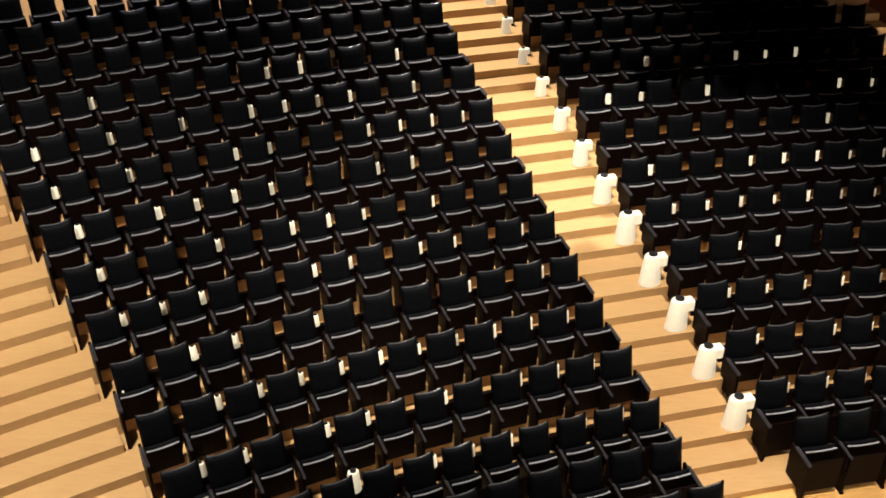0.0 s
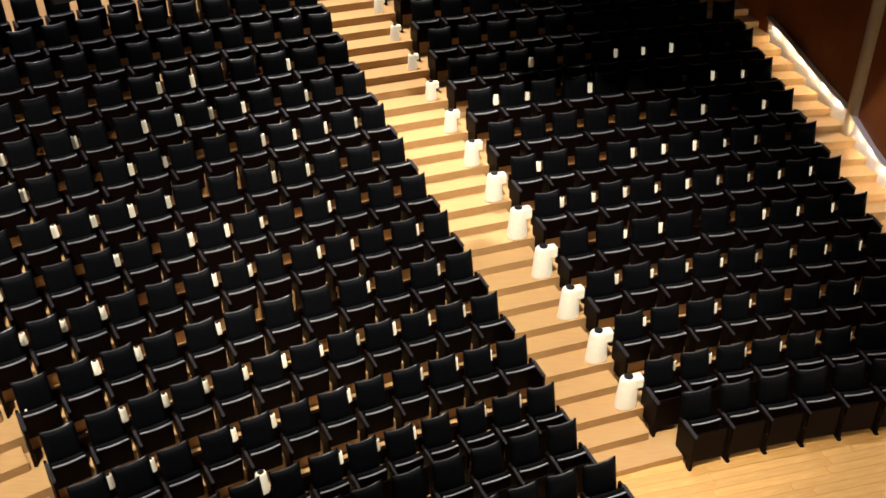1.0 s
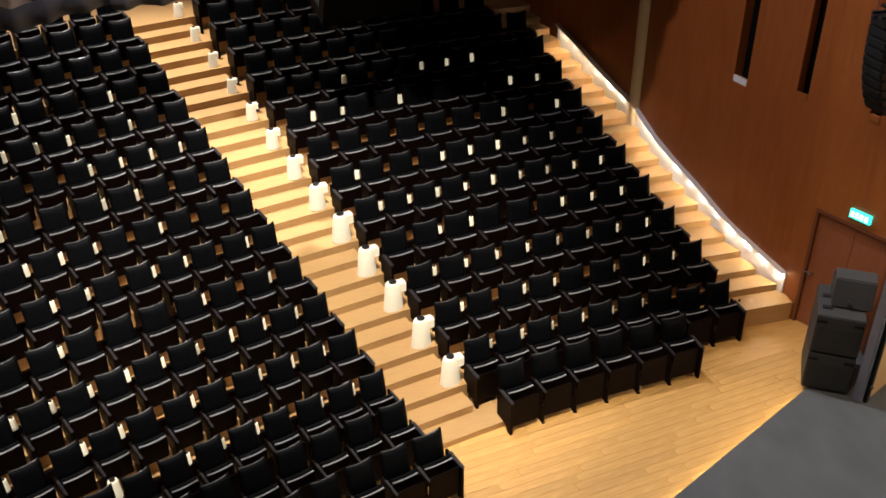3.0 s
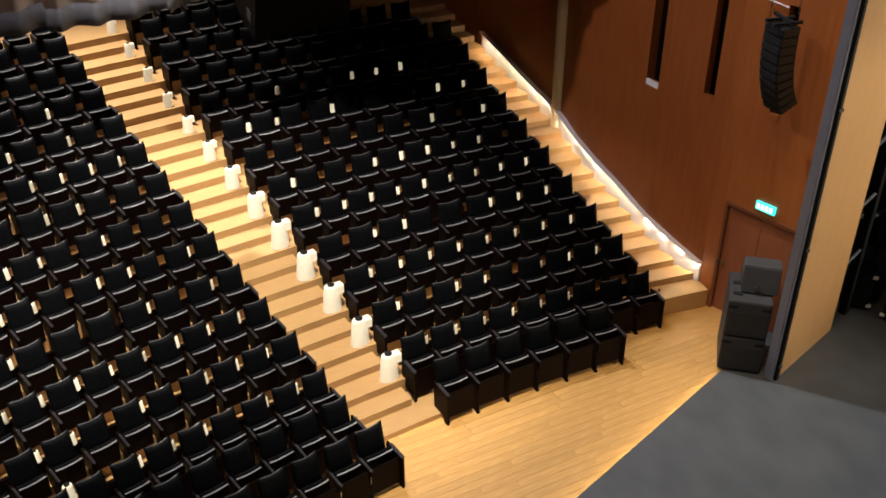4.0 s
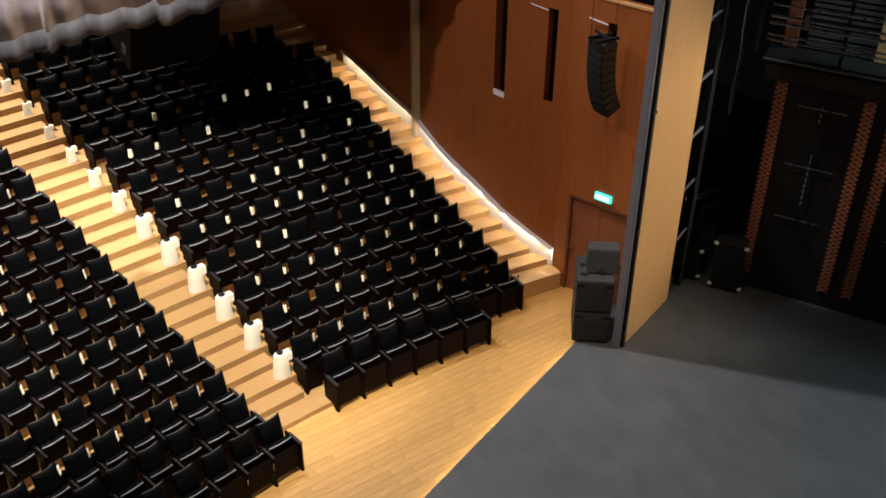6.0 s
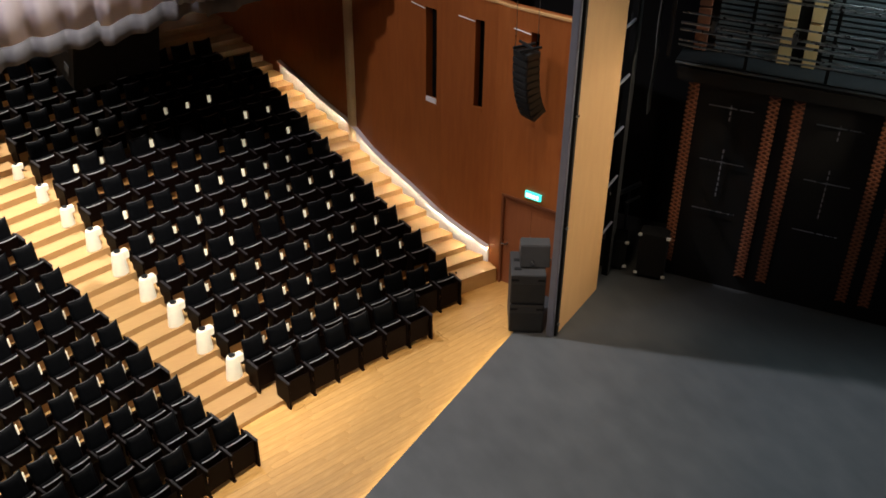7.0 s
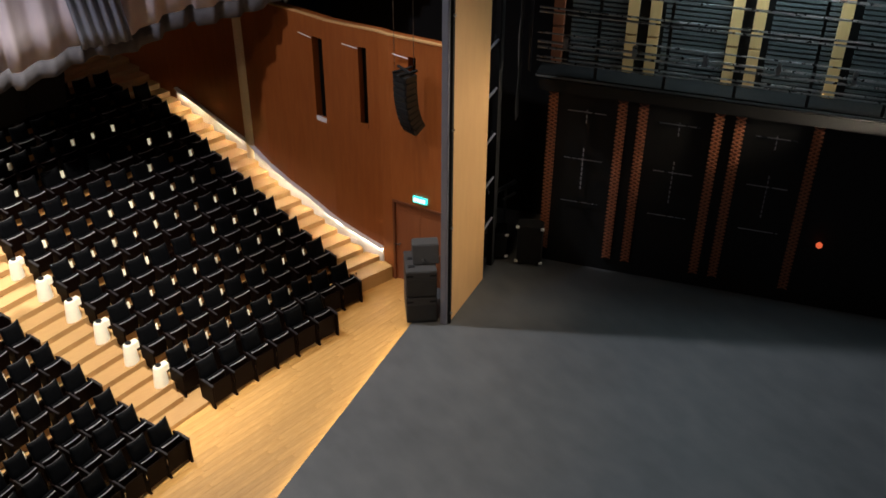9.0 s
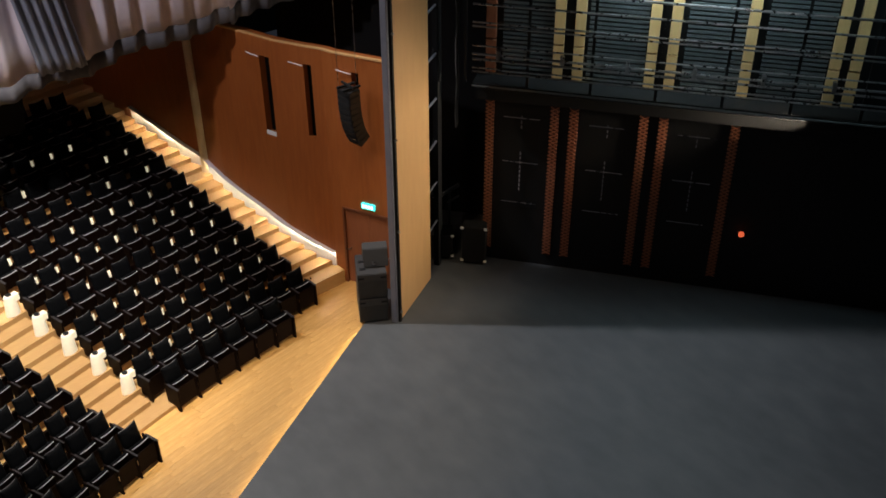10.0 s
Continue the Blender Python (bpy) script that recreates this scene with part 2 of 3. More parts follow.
terrace = tagged(empty("terrace"), "stepped oak seating terrace with wide treads", "terrace", kind="structure")
for i in range(2, ROWS_N + 2):
    top = i == ROWS_N + 1
    r0, r1 = edge_r(i), edge_r(i + 1) + (6 if top else 0.0)
    wa = right_right(1) - 0.05 if i == 2 else wall_a((r0 + r1) / 2 if not top else r0 + 0.4) - 0.1
    bm = bmesh.new()
    prism(bm, arc_ring(r0, r1, wa, 46.0, 32), 0.004 * (i % 2) - 0.2, level(i))
    # upright faces get the darker oak that carries their shade
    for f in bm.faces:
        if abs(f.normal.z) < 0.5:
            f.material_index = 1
    tier = part("tier", bm, [OAK_LIT, OAK_SHADED], terrace)
    # half steps in the three aisles
    hr0, hr1 = r0 - 0.33, r0
    lo = level(i - 1)
    if i == 2:
        continue
    for a0, a1 in ((wall_a(hr0) - 0.1, right_right(i - 1) - 0.1), (right_left(i - 1) + 0.15, centre_right(i) - 0.15), (centre_left(i - 1) + 0.1, centre_left(i - 1) + 3.3)):
        if i == 3 and a0 < right_right(2):
            continue
        bm = bmesh.new()
        prism(bm, arc_ring(hr0, hr1 - 0.002, a0, a1, 3), lo - 0.05, (lo + level(i)) / 2)
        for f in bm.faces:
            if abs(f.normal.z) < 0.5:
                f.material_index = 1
        part("half_step", bm, [OAK_LIT, OAK_SHADED], terrace)

# ---- enclosure ----
for nm, sp in (("wall_west", (-18.3, -18, -24, 26, -0.3, 20)), ("wall_north", (-18, 38, 26, 26.3, -0.3, 20)), ("wall_east", (38, 38.3, -24, 26, -0.3, 20)), ("wall_south", (-18, 38, -24.3, -24, -0.3, 20))):
    tagged(link(nm, boxes(sp), BLACKCLOTH), "plain black wall closing the dark hall", "wall", kind="structure")
tagged(link("ceiling", boxes((-18.3, 38.3, -24.3, 26.3, 20, 20.3)), BLACKCLOTH), "black hall ceiling", "ceiling", kind="structure")
bm = bmesh.new()
prism(bm, [(-18, -8.2), (-5.83, -4.0), (-5.83, -22), (-18, -22)], -0.3, 0.0)
tagged(link("floor_wing", bm, BLACK), "black floor of the far wing", "floor", kind="structure")

# ---- side wall with its slots ----
plan = [Vector((16.40, 8.40)), Vector((16.25, 8.75)), Vector((15.70, 9.85))] + [Vector(pt(r, a)) for r, a in WALL_LINE[1:]]
dist = [0.0]
for p, q in zip(plan, plan[1:]):
    dist.append(dist[-1] + (q - p).length)


def on_wall(s):
    for k in range(len(plan) - 1):
        if s <= dist[k + 1] or k == len(plan) - 2:
            t = (s - dist[k]) / (dist[k + 1] - dist[k])
            p = plan[k].lerp(plan[k + 1], t)
            d = (plan[k + 1] - plan[k]).normalized()
            return p, d, Vector((d.y, -d.x))


def s_of(x, y):
    return min((k * 0.02 for k in range(int(dist[-1] / 0.02))), key=lambda s: (on_wall(s)[0] - Vector((x, y))).length)


def wall_box(bm, s0, s1, z0, z1, near=0.0, far=0.25):
    a, _, n0 = on_wall(s0)
    b, _, n1 = on_wall(s1)
    prism(bm, [a - n0 * near, b - n1 * near, b + n1 * far, a + n0 * far], z0, z1)


WALL_TOP = 5.98
SLOTS = [(s_of(14.98, 11.52), 0.30, 3.62, 5.55), (s_of(15.45, 10.46), 0.20, 3.76, 5.58), (s_of(15.95, 9.35), 0.17, 3.85, 5.62)]
SDOOR = (s_of(16.30, 8.64), s_of(15.70, 9.84))
SCORN = s_of(*pt(29.55, 4.25))
side = tagged(empty("wall_side"), "curved cherry-veneered side wall with dark upright slots", "wall", kind="structure")
marks = sorted({0.0, dist[-1], SDOOR[0], SDOOR[1], *[d for d in dist], *[s - w / 2 for s, w, _, _ in SLOTS], *[s + w / 2 for s, w, _, _ in SLOTS], *[k * 0.45 for k in range(1, int(dist[-1] / 0.45))]})
bm = bmesh.new()
for a, b in zip(marks, marks[1:]):
    if b - a < 0.004:
        continue
    mid = (a + b) / 2
    slot = next((q for q in SLOTS if abs(mid - q[0]) < q[1] / 2), None)
    low = 2.16 if SDOOR[0] < mid < SDOOR[1] else 0.0
    if slot:
        wall_box(bm, a, b, low, slot[2])
        wall_box(bm, a, b, slot[3], WALL_TOP)
    else:
        wall_box(bm, a, b, low, WALL_TOP)
bmesh.ops.remove_doubles(bm, verts=bm.verts, dist=0.0005)
part("wall_panel", bm, WALL, side)
# thin capping in pale veneer, which carries the light on the top edge
bm = bmesh.new()
for a, b in zip(marks, marks[1:]):
    if b - a > 0.004 and b < s_of(*pt(29.6, 4.27)):
        wall_box(bm, a, b, WALL_TOP, WALL_TOP + 0.04, 0.015, 0.05)
part("top_trim", bm, PANEL, side, "timber capping, pale for the lit top edge")
for s, w, z0, z1 in SLOTS:
    bm = bmesh.new()
    wall_box(bm, s - w / 2 + 0.002, s + w / 2 - 0.002, z0 - 0.002, z1 + 0.002, -0.18, 0.5)
    part("slot_back", bm, FLOWN, side)
    bm = bmesh.new()
    wall_box(bm, s - w / 2 + 0.005, s + w / 2 - 0.005, z0 - 0.03, z0 + 0.07, 0.01, 0.028)
    part("slot_sill", bm, WHITE if s == SLOTS[0][0] else WALL, side)
    p, d, n = on_wall(s + w / 2)
    # white bar in place of a lit projecting shelf edge
    bm = bmesh.new()
    tube(bm, (*(p - n * 0.02), z1 - 0.04), (*(p + d * 0.34 - n * 0.06), z1 + 0.02), 0.012, 6)
    part("slot_shelf_edge", bm, WHITE, side, "slim white bar for the lit shelf edge beside the slot head")
# rounded pilaster at the break in the wall, coloured pale as if lit
p, d, n = on_wall(SCORN)
bm = bmesh.new()
ring = [(*(p + d * (0.13 * math.cos(radians(k)) - 0.02) - n * 0.12 * math.sin(radians(k))),) for k in range(0, 181, 12)] + [tuple(p - d * 0.17 + n * 0.05), tuple(p + d * 0.11 + n * 0.05)]
prism(bm, ring[::-1], 0.0, WALL_TOP)
bmesh.ops.recalc_face_normals(bm, faces=bm.faces)
tagged(link("pilaster", bm, OAK_LIT, smooth=False), "rounded timber pilaster on the side wall, made pale for its light", "pilaster", kind="structure")

# white skirting with its light line up the side stair
steps = [s_of(*pt(25.6, 2.0)) + k * 0.36 for k in range(34)]
steps = [s for s in steps if s < s_of(*pt(32.1, 5.57))]


def stair_z(s):
    p = on_wall(s)[0]
    r = math.hypot(p.x - CX, p.y - CY)
    return max(0.0, 0.10 + RISE * ((r - edge_r(2)) / PITCH))


skirt = tagged(empty("baseboard"), "white sloping skirting board lit along the side stair", "skirting", kind="structure")
for nm, near, h0, h1, m in (("skirting_board", 0.03, -0.3, 0.30, WHITE), ("skirting_lip", 0.10, 0.27, 0.302, WHITE), ("light_line", 0.075, 0.245, 0.262, STAIRLED)):
    bm = bmesh.new()
    for a, b in zip(steps, steps[1:]):
        if nm == "light_line":
            a, b = a + 0.02, a + 0.15
        pa, _, na = on_wall(a)
        pb, _, nb = on_wall(b)
        za, zb = stair_z(a), stair_z(b)
        far = 0.0 if nm == "skirting_board" else -0.032
        prism(bm, [pa - na * near, pb - nb * near, pb + nb * far, pa + na * far], [za + h0, zb + h0, zb + h0, za + h0], [za + h1, zb + h1, zb + h1, za + h1])
    bmesh.ops.recalc_face_normals(bm, faces=bm.faces)
    part(nm, bm, m, skirt)

# door with its frame, and the sign over it
door = tagged(empty("door_1"), "closed reddish-brown veneered double door", "door", kind="structure")
sm = (SDOOR[0] + SDOOR[1]) / 2
for a, b in ((SDOOR[0] + 0.05, sm - 0.004), (sm + 0.004, SDOOR[1] - 0.05)):
    bm = bmesh.new()
    wall_box(bm, a, b, 0.01, 2.10, -0.05, 0.1)
    leaf = part("door_leaf", bm, DOOR, door)
    p, d, n = on_wall(b - 0.1 if a > sm else a + 0.1)
    bm = bmesh.new()
    tube(bm, (*(p + n * 0.05), 1.0), (*(p - n * 0.03), 1.0), 0.015)
    tube(bm, (*(p - n * 0.03), 1.0), (*(p - n * 0.03 + d * 0.12), 1.0), 0.012)
    part("door_handle", bm, STEEL, leaf)
for a, b, z0, z1 in ((SDOOR[0], SDOOR[0] + 0.05, 0, 2.16), (SDOOR[1] - 0.05, SDOOR[1], 0, 2.16), (SDOOR[0] + 0.05, SDOOR[1] - 0.05, 2.10, 2.16)):
    bm = bmesh.new()
    wall_box(bm, a, b, z0, z1, 0.012, 0.12)
    part("door_frame", bm, FRAMEWOOD, door)
p, d, n = on_wall(s_of(16.03, 9.19))
sign = tagged(empty("exit_sign"), "small glowing turquoise exit sign over the door", "sign")
bm = bmesh.new()
wall_box(bm, s_of(16.03, 9.19) - 0.17, s_of(16.03, 9.19) + 0.17, 2.27, 2.41, 0.05, 0.0)
part("sign_box", bm, EXIT, sign)
for k in range(4):
    c = s_of(16.03, 9.19) - 0.13 + k * 0.075
    bm = bmesh.new()
    wall_box(bm, c, c + 0.05, 2.295, 2.385, 0.056, -0.05)
    part("sign_bar", bm, EXITBAR, sign)

# ---- back of the house ----
bm = bmesh.new()
prism(bm, arc_ring(36.2, 36.5, 6.0, 46, 24), 2.9, 10)
tagged(link("wall_rear", bm, WALL), "cherry-veneered rear wall behind the top landing", "wall", kind="structure")

# ---- portal tower ----
PU, PN = Vector((0.876, 0.482)), Vector((-0.482, 0.876))
PM = Matrix(((PU.x, PN.x, 0, 15.70), (PU.y, PN.y, 0, 7.66), (0, 0, 1, 0.075), (0, 0, 0, 1)))
tower = tagged(empty("portal_tower"), "tall pale veneered portal panel with a grey steel jamb", "portal", kind="structure")
part("face_panel", boxes((0.05, 1.84, 0.0, 0.06, 0, 15), m=PM), PANEL, tower)
part("edge_strip", boxes((-0.03, 0.048, -0.03, 0.14, 0, 15), m=PM), BLACK, tower)
part("jamb", boxes((-0.12, -0.034, 0.02, 0.16, 0, 15), m=PM, bevel=0.01), JAMB, tower)
for z in (0.3, 2.48, 4.72, 7.02, 9.2):
    bm = bmesh.new()
    tube(bm, PM @ Vector((-0.02, -0.03, z)), PM @ Vector((-0.02, -0.07, z)), 0.03)
    part("bolt", bm, STEEL, tower)
for z in (1.34, 2.42, 3.50, 4.58, 5.66, 6.76, 7.85):
    bm = bmesh.new()
    tube(bm, PM @ Vector((1.83, 0.03, z)), PM @ Vector((2.40, 0.06, z)), 0.028)
    part("bracket", bm, GREY, tower)
for u0, u1, n0, n1 in ((2.41, 2.54, 0.02, 0.15), (2.85, 2.95, 0.15, 0.28)):
    part("tower_post", boxes((u0, u1, n0, n1, 0, 15), m=PM), BLACK, tower)
for z in (1.2, 3.4, 5.6, 7.8):
    bm = bmesh.new()
    tube(bm, PM @ Vector((2.35, 0.12, z)), PM @ Vector((2.9, 0.2, z + 1.1)), 0.025)
    part("tower_brace", bm, BLACK, tower)
bm = bmesh.new()
rings = []
for k in range(41):
    w = 0.03 * math.sin(k * 1.7)
    rings.append([bm.verts.new(PM @ Vector((u + 0.44 + w, n + w, 3.32 + k * 0.414))) for u, n in ((3.10, 0.02), (3.36, 0.06), (3.36, 0.08), (3.10, 0.04))])
for lo, hi in zip(rings, rings[1:]):
    for k in range(4):
        bm.faces.new((lo[k], lo[(k + 1) % 4], hi[(k + 1) % 4], hi[k]))
bm.faces.new(rings[0][::-1]), bm.faces.new(rings[-1])
tagged(link("hanging_canvas", bm, CANVAS), "strip of pale grey canvas hanging beside the tower", "canvas")

# ---- stage house side wall, lattice columns, gallery ----
WD, WN = Vector((0.60, -0.80)), Vector((-0.80, -0.60))
WM = Matrix(((WD.x, WN.x, 0, 18.95), (WD.y, WN.y, 0, 8.35), (0, 0, 1, 0.075), (0, 0, 0, 1)))
tagged(link("wall_stage", boxes((-0.10, 16, -0.35, -0.05, 0, 16), m=WM), BLACK), "black painted side wall of the stage house", "wall", kind="structure")
tagged(link("wall_wing", boxes((-6, -0.10, -2.3, -2.0, 0, 16), m=WM), BLACK), "black wall at the back of the wing", "wall", kind="structure")
COLS = (0.0, 1.50, 1.94, 3.50, 3.93, 5.47)


def lattice_column(s):
    col = tagged(empty("lattice_column"), "narrow copper-brown column with a diamond lattice face", "column", "lattice columns")
    part("core", boxes((s - 0.09, s + 0.09, -0.05, 0.0, 0.36, 4.42), m=WM), LATTICE_BACK, col)
    bm = bmesh.new()
    n = 42
    for k in range(n):
        z = 0.38 + k * (3.98 / n)
        for sgn in (1, -1):
            mm = WM @ Matrix.Translation((s, 0.012, z + 0.05)) @ Matrix.Rotation(sgn * 0.52, 4, "Y")
            box(bm, -0.118, 0.118, -0.010, 0.010, -0.010, 0.010, m=mm)
    part("lattice", bm, LATTICE, col)


for s in COLS:
    lattice_column(s)
marks_ob = tagged(empty("wall_hardware"), "small pale fittings and rods on the black wall", "fittings")
for s0 in (0.75, 2.72, 4.70):
    for z0, z1 in ((2.1, 3.2), (3.75, 4.2)):
        for k in range(int((z1 - z0) / 0.12)):
            part("rod_link", boxes((s0 - 0.012, s0 + 0.012, 0.0, 0.02, z0 + k * 0.12, z0 + k * 0.12 + 0.07), m=WM), GREY, marks_ob)
    for z in (1.75, 2.85, 4.0):
        part("cross_rod", boxes((s0 - 0.42, s0 + 0.42, 0.0, 0.015, z, z + 0.015), m=WM), STEEL, marks_ob)
for z0, z1, y1, m in ((4.50, 4.76, 0.25, BLACK), (4.96, 5.04, 0.62, BLACK), (4.98, 5.01, 0.66, SLAT)):
    bmx = boxes((-0.3, 14, -0.05, y1, z0, z1), m=WM)
    tagged(link("gallery_beam", bmx, m), "dark steel edge beam of the stage gallery", "beam", kind="structure")
gallery = tagged(empty("gallery_rail"), "black tubular steel guard rails along the stage gallery", "railing")
for z, r in ((5.33, 0.02), (5.42, 0.02), (5.62, 0.028), (5.74, 0.028), (5.93, 0.018), (6.37, 0.022), (6.46, 0.022), (6.86, 0.025), (7.2, 0.03)):
    bm = bmesh.new()
    tube(bm, WM @ Vector((-0.3, 0.62, z)), WM @ Vector((13, 0.62, z)), r)
    part("rail", bm, STEEL, gallery)
for k in range(9):
    s = -0.46 + 1.38 * k
    part("post", boxes((s - 0.03, s + 0.03, 0.55, 0.60, 5.04, 8.8), m=WM), BLACK, gallery)
    part("clamp", boxes((s + 0.7, s + 0.78, 0.58, 0.70, 5.66, 5.88), m=WM, bevel=0.01), STEEL, gallery)
for s in COLS + (7.2, 7.6):
    for z0, z1 in ((5.06, 5.85), (5.9, 10.5)):
        tagged(link("gallery_pilaster", boxes((s - 0.12, s + 0.10, -0.05, 0.06, z0, z1), m=WM), SLATWOOD if s > 1 else LATTICE), "pale pine upright on the gallery wall", "pilaster", "gallery uprights", "structure")
for s0, s1 in ((0.25, 1.38), (2.12, 3.36), (4.16, 5.44), (5.75, 7.05)):
    louvre = tagged(empty("louvre_screen"), "grey horizontal-slatted screen on the gallery wall", "louvre", "louvre screens")
    for k in range(44):
        z = 5.10 + k * 0.1
        part("slat", boxes((s0, s1, -0.045, 0.0, z, z + 0.055), m=WM), SLAT, louvre)

# ---- curtain over the seats ----
def drape():
    th = tagged(empty("stage_drape"), "raised pale pinkish-grey satin drape with a darker hem", "curtain")
    bands = (("cloth", DRAPE, 0.36, 7.5), ("hem", HEM, 0.0, 0.36))
    n = 640
    for nm, m, z0, z1 in bands:
        bm = bmesh.new()
        nz = 10 if nm == "cloth" else 2
        grid = []
        for j in range(nz + 1):
            rowv = []
            for k in range(n + 1):
                x = -4 + 21.5 * k / n
                wob = 0.5 * math.sin(x * 1.7) + 0.35 * math.sin(x * 4.1 + 1)
                fold = math.sin(x * 12.0 + 0.9 * wob)
                hem = 4.60 + 0.0975 * (x - 2) + 0.05 * min(7, max(0, x - 5)) + 0.035 * max(0, x - 13) + 0.05 * math.sin(x * 2.6 + 0.7 * wob) + 0.10 * (x * 0.55 % 1.0)
                z = hem + z0 + (z1 - z0) * j / nz
                y = 13.45 - 0.092 * x + (0.075 * fold + 0.02 * math.sin(x * 23 + wob)) * (1 - 0.5 * min(1, (z - hem) / 7.5)) + 0.05 * wob
                rowv.append(bm.verts.new((x, y, z)))
            grid.append(rowv)
        for j in range(nz):
            for k in range(n):
                bm.faces.new((grid[j][k], grid[j][k + 1], grid[j + 1][k + 1], grid[j + 1][k]))
        ob = part(nm, bm, m, th, smooth=True)
        so = ob.modifiers.new("thick", "SOLIDIFY")
        so.thickness = 0.012 if nm == "cloth" else 0.014
    # darker inset panel with a fringe seam
    bm = bmesh.new()
    pv = []
    for j in range(7):
        rowv = []
        for k in range(25):
            x = 10.35 + 0.95 * k / 24 - 0.25 * (j / 6)
            z = 6.15 + 1.9 * j / 6
            rowv.append(bm.verts.new((x, 13.45 - 0.092 * x - 0.30 - 0.05 * math.sin(k * 1.3), z)))
        pv.append(rowv)
    for j in range(6):
        for k in range(24):
            bm.faces.new((pv[j][k], pv[j][k + 1], pv[j + 1][k + 1], pv[j + 1][k]))
    ob = part("grey_panel", bm, LINING, th, "dark grey satin inset", smooth=True)
    ob.modifiers.new("thick", "SOLIDIFY").thickness = 0.012


drape()

# ---- loudspeakers ----
def cabinet(bm, w, d, h, m):
    box(bm, -w / 2, w / 2, -d / 2, d / 2, 0, h, m=m, bevel=0.015)


def sub_stack():
    m0 = Matrix.Translation((15.42, 8.36, 0.075)) @ Matrix.Rotation(radians(-30), 4, "Z")
    th = tagged(empty("subwoofer_stack"), "stack of two grey subwoofers standing at the stage corner", "loudspeaker")
    for k in range(2):
        z = 0.02 + k * 0.68
        bm = bmesh.new()
        cabinet(bm, 0.66, 0.85, 0.66, m0 @ Matrix.Translation((0, 0, z)))
        c = part("cabinet", bm, SPEAKER, th)
        bm = boxes((-0.30, 0.30, -0.437, -0.428, z + 0.05, z + 0.47), m=m0)
        part("grille", bm, GRILLE, c)
        for sx in (-0.25, 0.25):
            part("handle", boxes((sx - 0.07, sx + 0.07, -0.43, -0.424, z + 0.53, z + 0.58), m=m0, bevel=0.004), BLACK, c)
    for x, y in ((-0.2, -0.2), (-0.2, 0.1), (0.22, -0.1)):
        part("socket", boxes((x - 0.07, x + 0.07, y - 0.04, y + 0.04, 1.361, 1.375), m=m0), BLACK, th)
    wm = m0 @ Matrix.Translation((0.12, 0.12, 1.38))
    mon = tagged(empty("stage_monitor"), "dark wedge stage monitor resting on the subwoofers", "loudspeaker")
    bm = bmesh.new()
    prof = [(-0.30, 0.0), (0.25, 0.0), (0.32, 0.22), (0.05, 0.46), (-0.18, 0.42)]
    lo = [bm.verts.new((-0.28, y, z)) for y, z in prof]
    hi = [bm.verts.new((0.28, y, z)) for y, z in prof]
    bm.faces.new(lo), bm.faces.new(hi[::-1])
    for a in range(5):
        b = (a + 1) % 5
        bm.faces.new((lo[a], hi[a], hi[b], lo[b]))
    bmesh.ops.recalc_face_normals(bm, faces=bm.faces)
    bmesh.ops.bevel(bm, geom=bm.edges[:], offset=0.015, segments=2, affect="EDGES")
    bmesh.ops.transform(bm, matrix=wm, verts=bm.verts)
    part("shell", bm, SPEAKER, mon)
    bm = bmesh.new()
    tube(bm, wm @ Vector((-0.05, -0.285, 0.12)), wm @ Vector((-0.05, -0.32, 0.12)), 0.04, 12)
    part("pole_socket", bm, STEEL, mon)


sub_stack()


def line_array():
    th = tagged(empty("line_array"), "curved hanging column of black loudspeaker boxes", "loudspeaker")
    x, y, z = 15.44, 8.86, 5.58
    ang = 0.0
    for k in range(10):
        m = Matrix.Translation((x, y, z)) @ Matrix.Rotation(radians(-82), 4, "Z") @ Matrix.Rotation(radians(ang), 4, "X")
        bm = bmesh.new()
        box(bm, -0.20, 0.20, -0.15, 0.15, -0.126, 0, m=m, bevel=0.012)
        c = part("box", bm, SPEAKERBLACK, th)
        part("grille", boxes((-0.17, 0.17, -0.162, -0.152, -0.112, -0.016), m=m), BLACK, c)
        dd = m.to_3x3() @ Vector((0, 0, -0.131))
        x, y, z = x + dd.x, y + dd.y, z + dd.z
        ang += 0.8 + k * 0.62
    part("fly_frame", boxes((15.22, 15.67, 8.74, 8.78, 5.60, 5.64), (15.22, 15.67, 8.94, 8.98, 5.60, 5.64), (15.42, 15.46, 8.66, 9.10, 5.64, 5.68)), BLACK, th)
    for dx in (15.2, 15.65):
        bm = bmesh.new()
        tube(bm, (dx, 8.86, 5.70), (dx, 8.86, 19.9), 0.006)
        part("chain", bm, STEEL, th)


line_array()


def flown_cluster():
    th = tagged(empty("flown_loudspeakers"), "large black loudspeakers flown low over the seats", "loudspeaker")
    for dx, dy, tilt, turn in ((0.0, 0.0, 20, 12), (0.9, 0.2, 20, 4)):
        m = Matrix.Translation((8.98 + dx, 14.22 + dy, 5.04)) @ Matrix.Rotation(radians(turn), 4, "Z") @ Matrix.Rotation(radians(tilt), 4, "X")
        bm = bmesh.new()
        box(bm, -0.43, 0.43, -0.5, 0.55, -0.75, 0.85, m=m, bevel=0.02)
        c = part("cabinet", bm, FLOWN, th)
        for z in (-0.5, 0.05):
            part("port", boxes((-0.445, -0.432, -0.3, -0.1, z, z + 0.2), m=m, bevel=0.003), BLACKCLOTH, c)
        part("grille", boxes((-0.39, 0.39, -0.512, -0.502, -0.7, 0.8), m=m), FLOWN, c)
        bm = bmesh.new()
        tube(bm, m @ Vector((0, 0.2, 0.84)), (8.98 + dx, 14.4 + dy, 19.9), 0.012)
        part("chain", bm, STEEL, th)


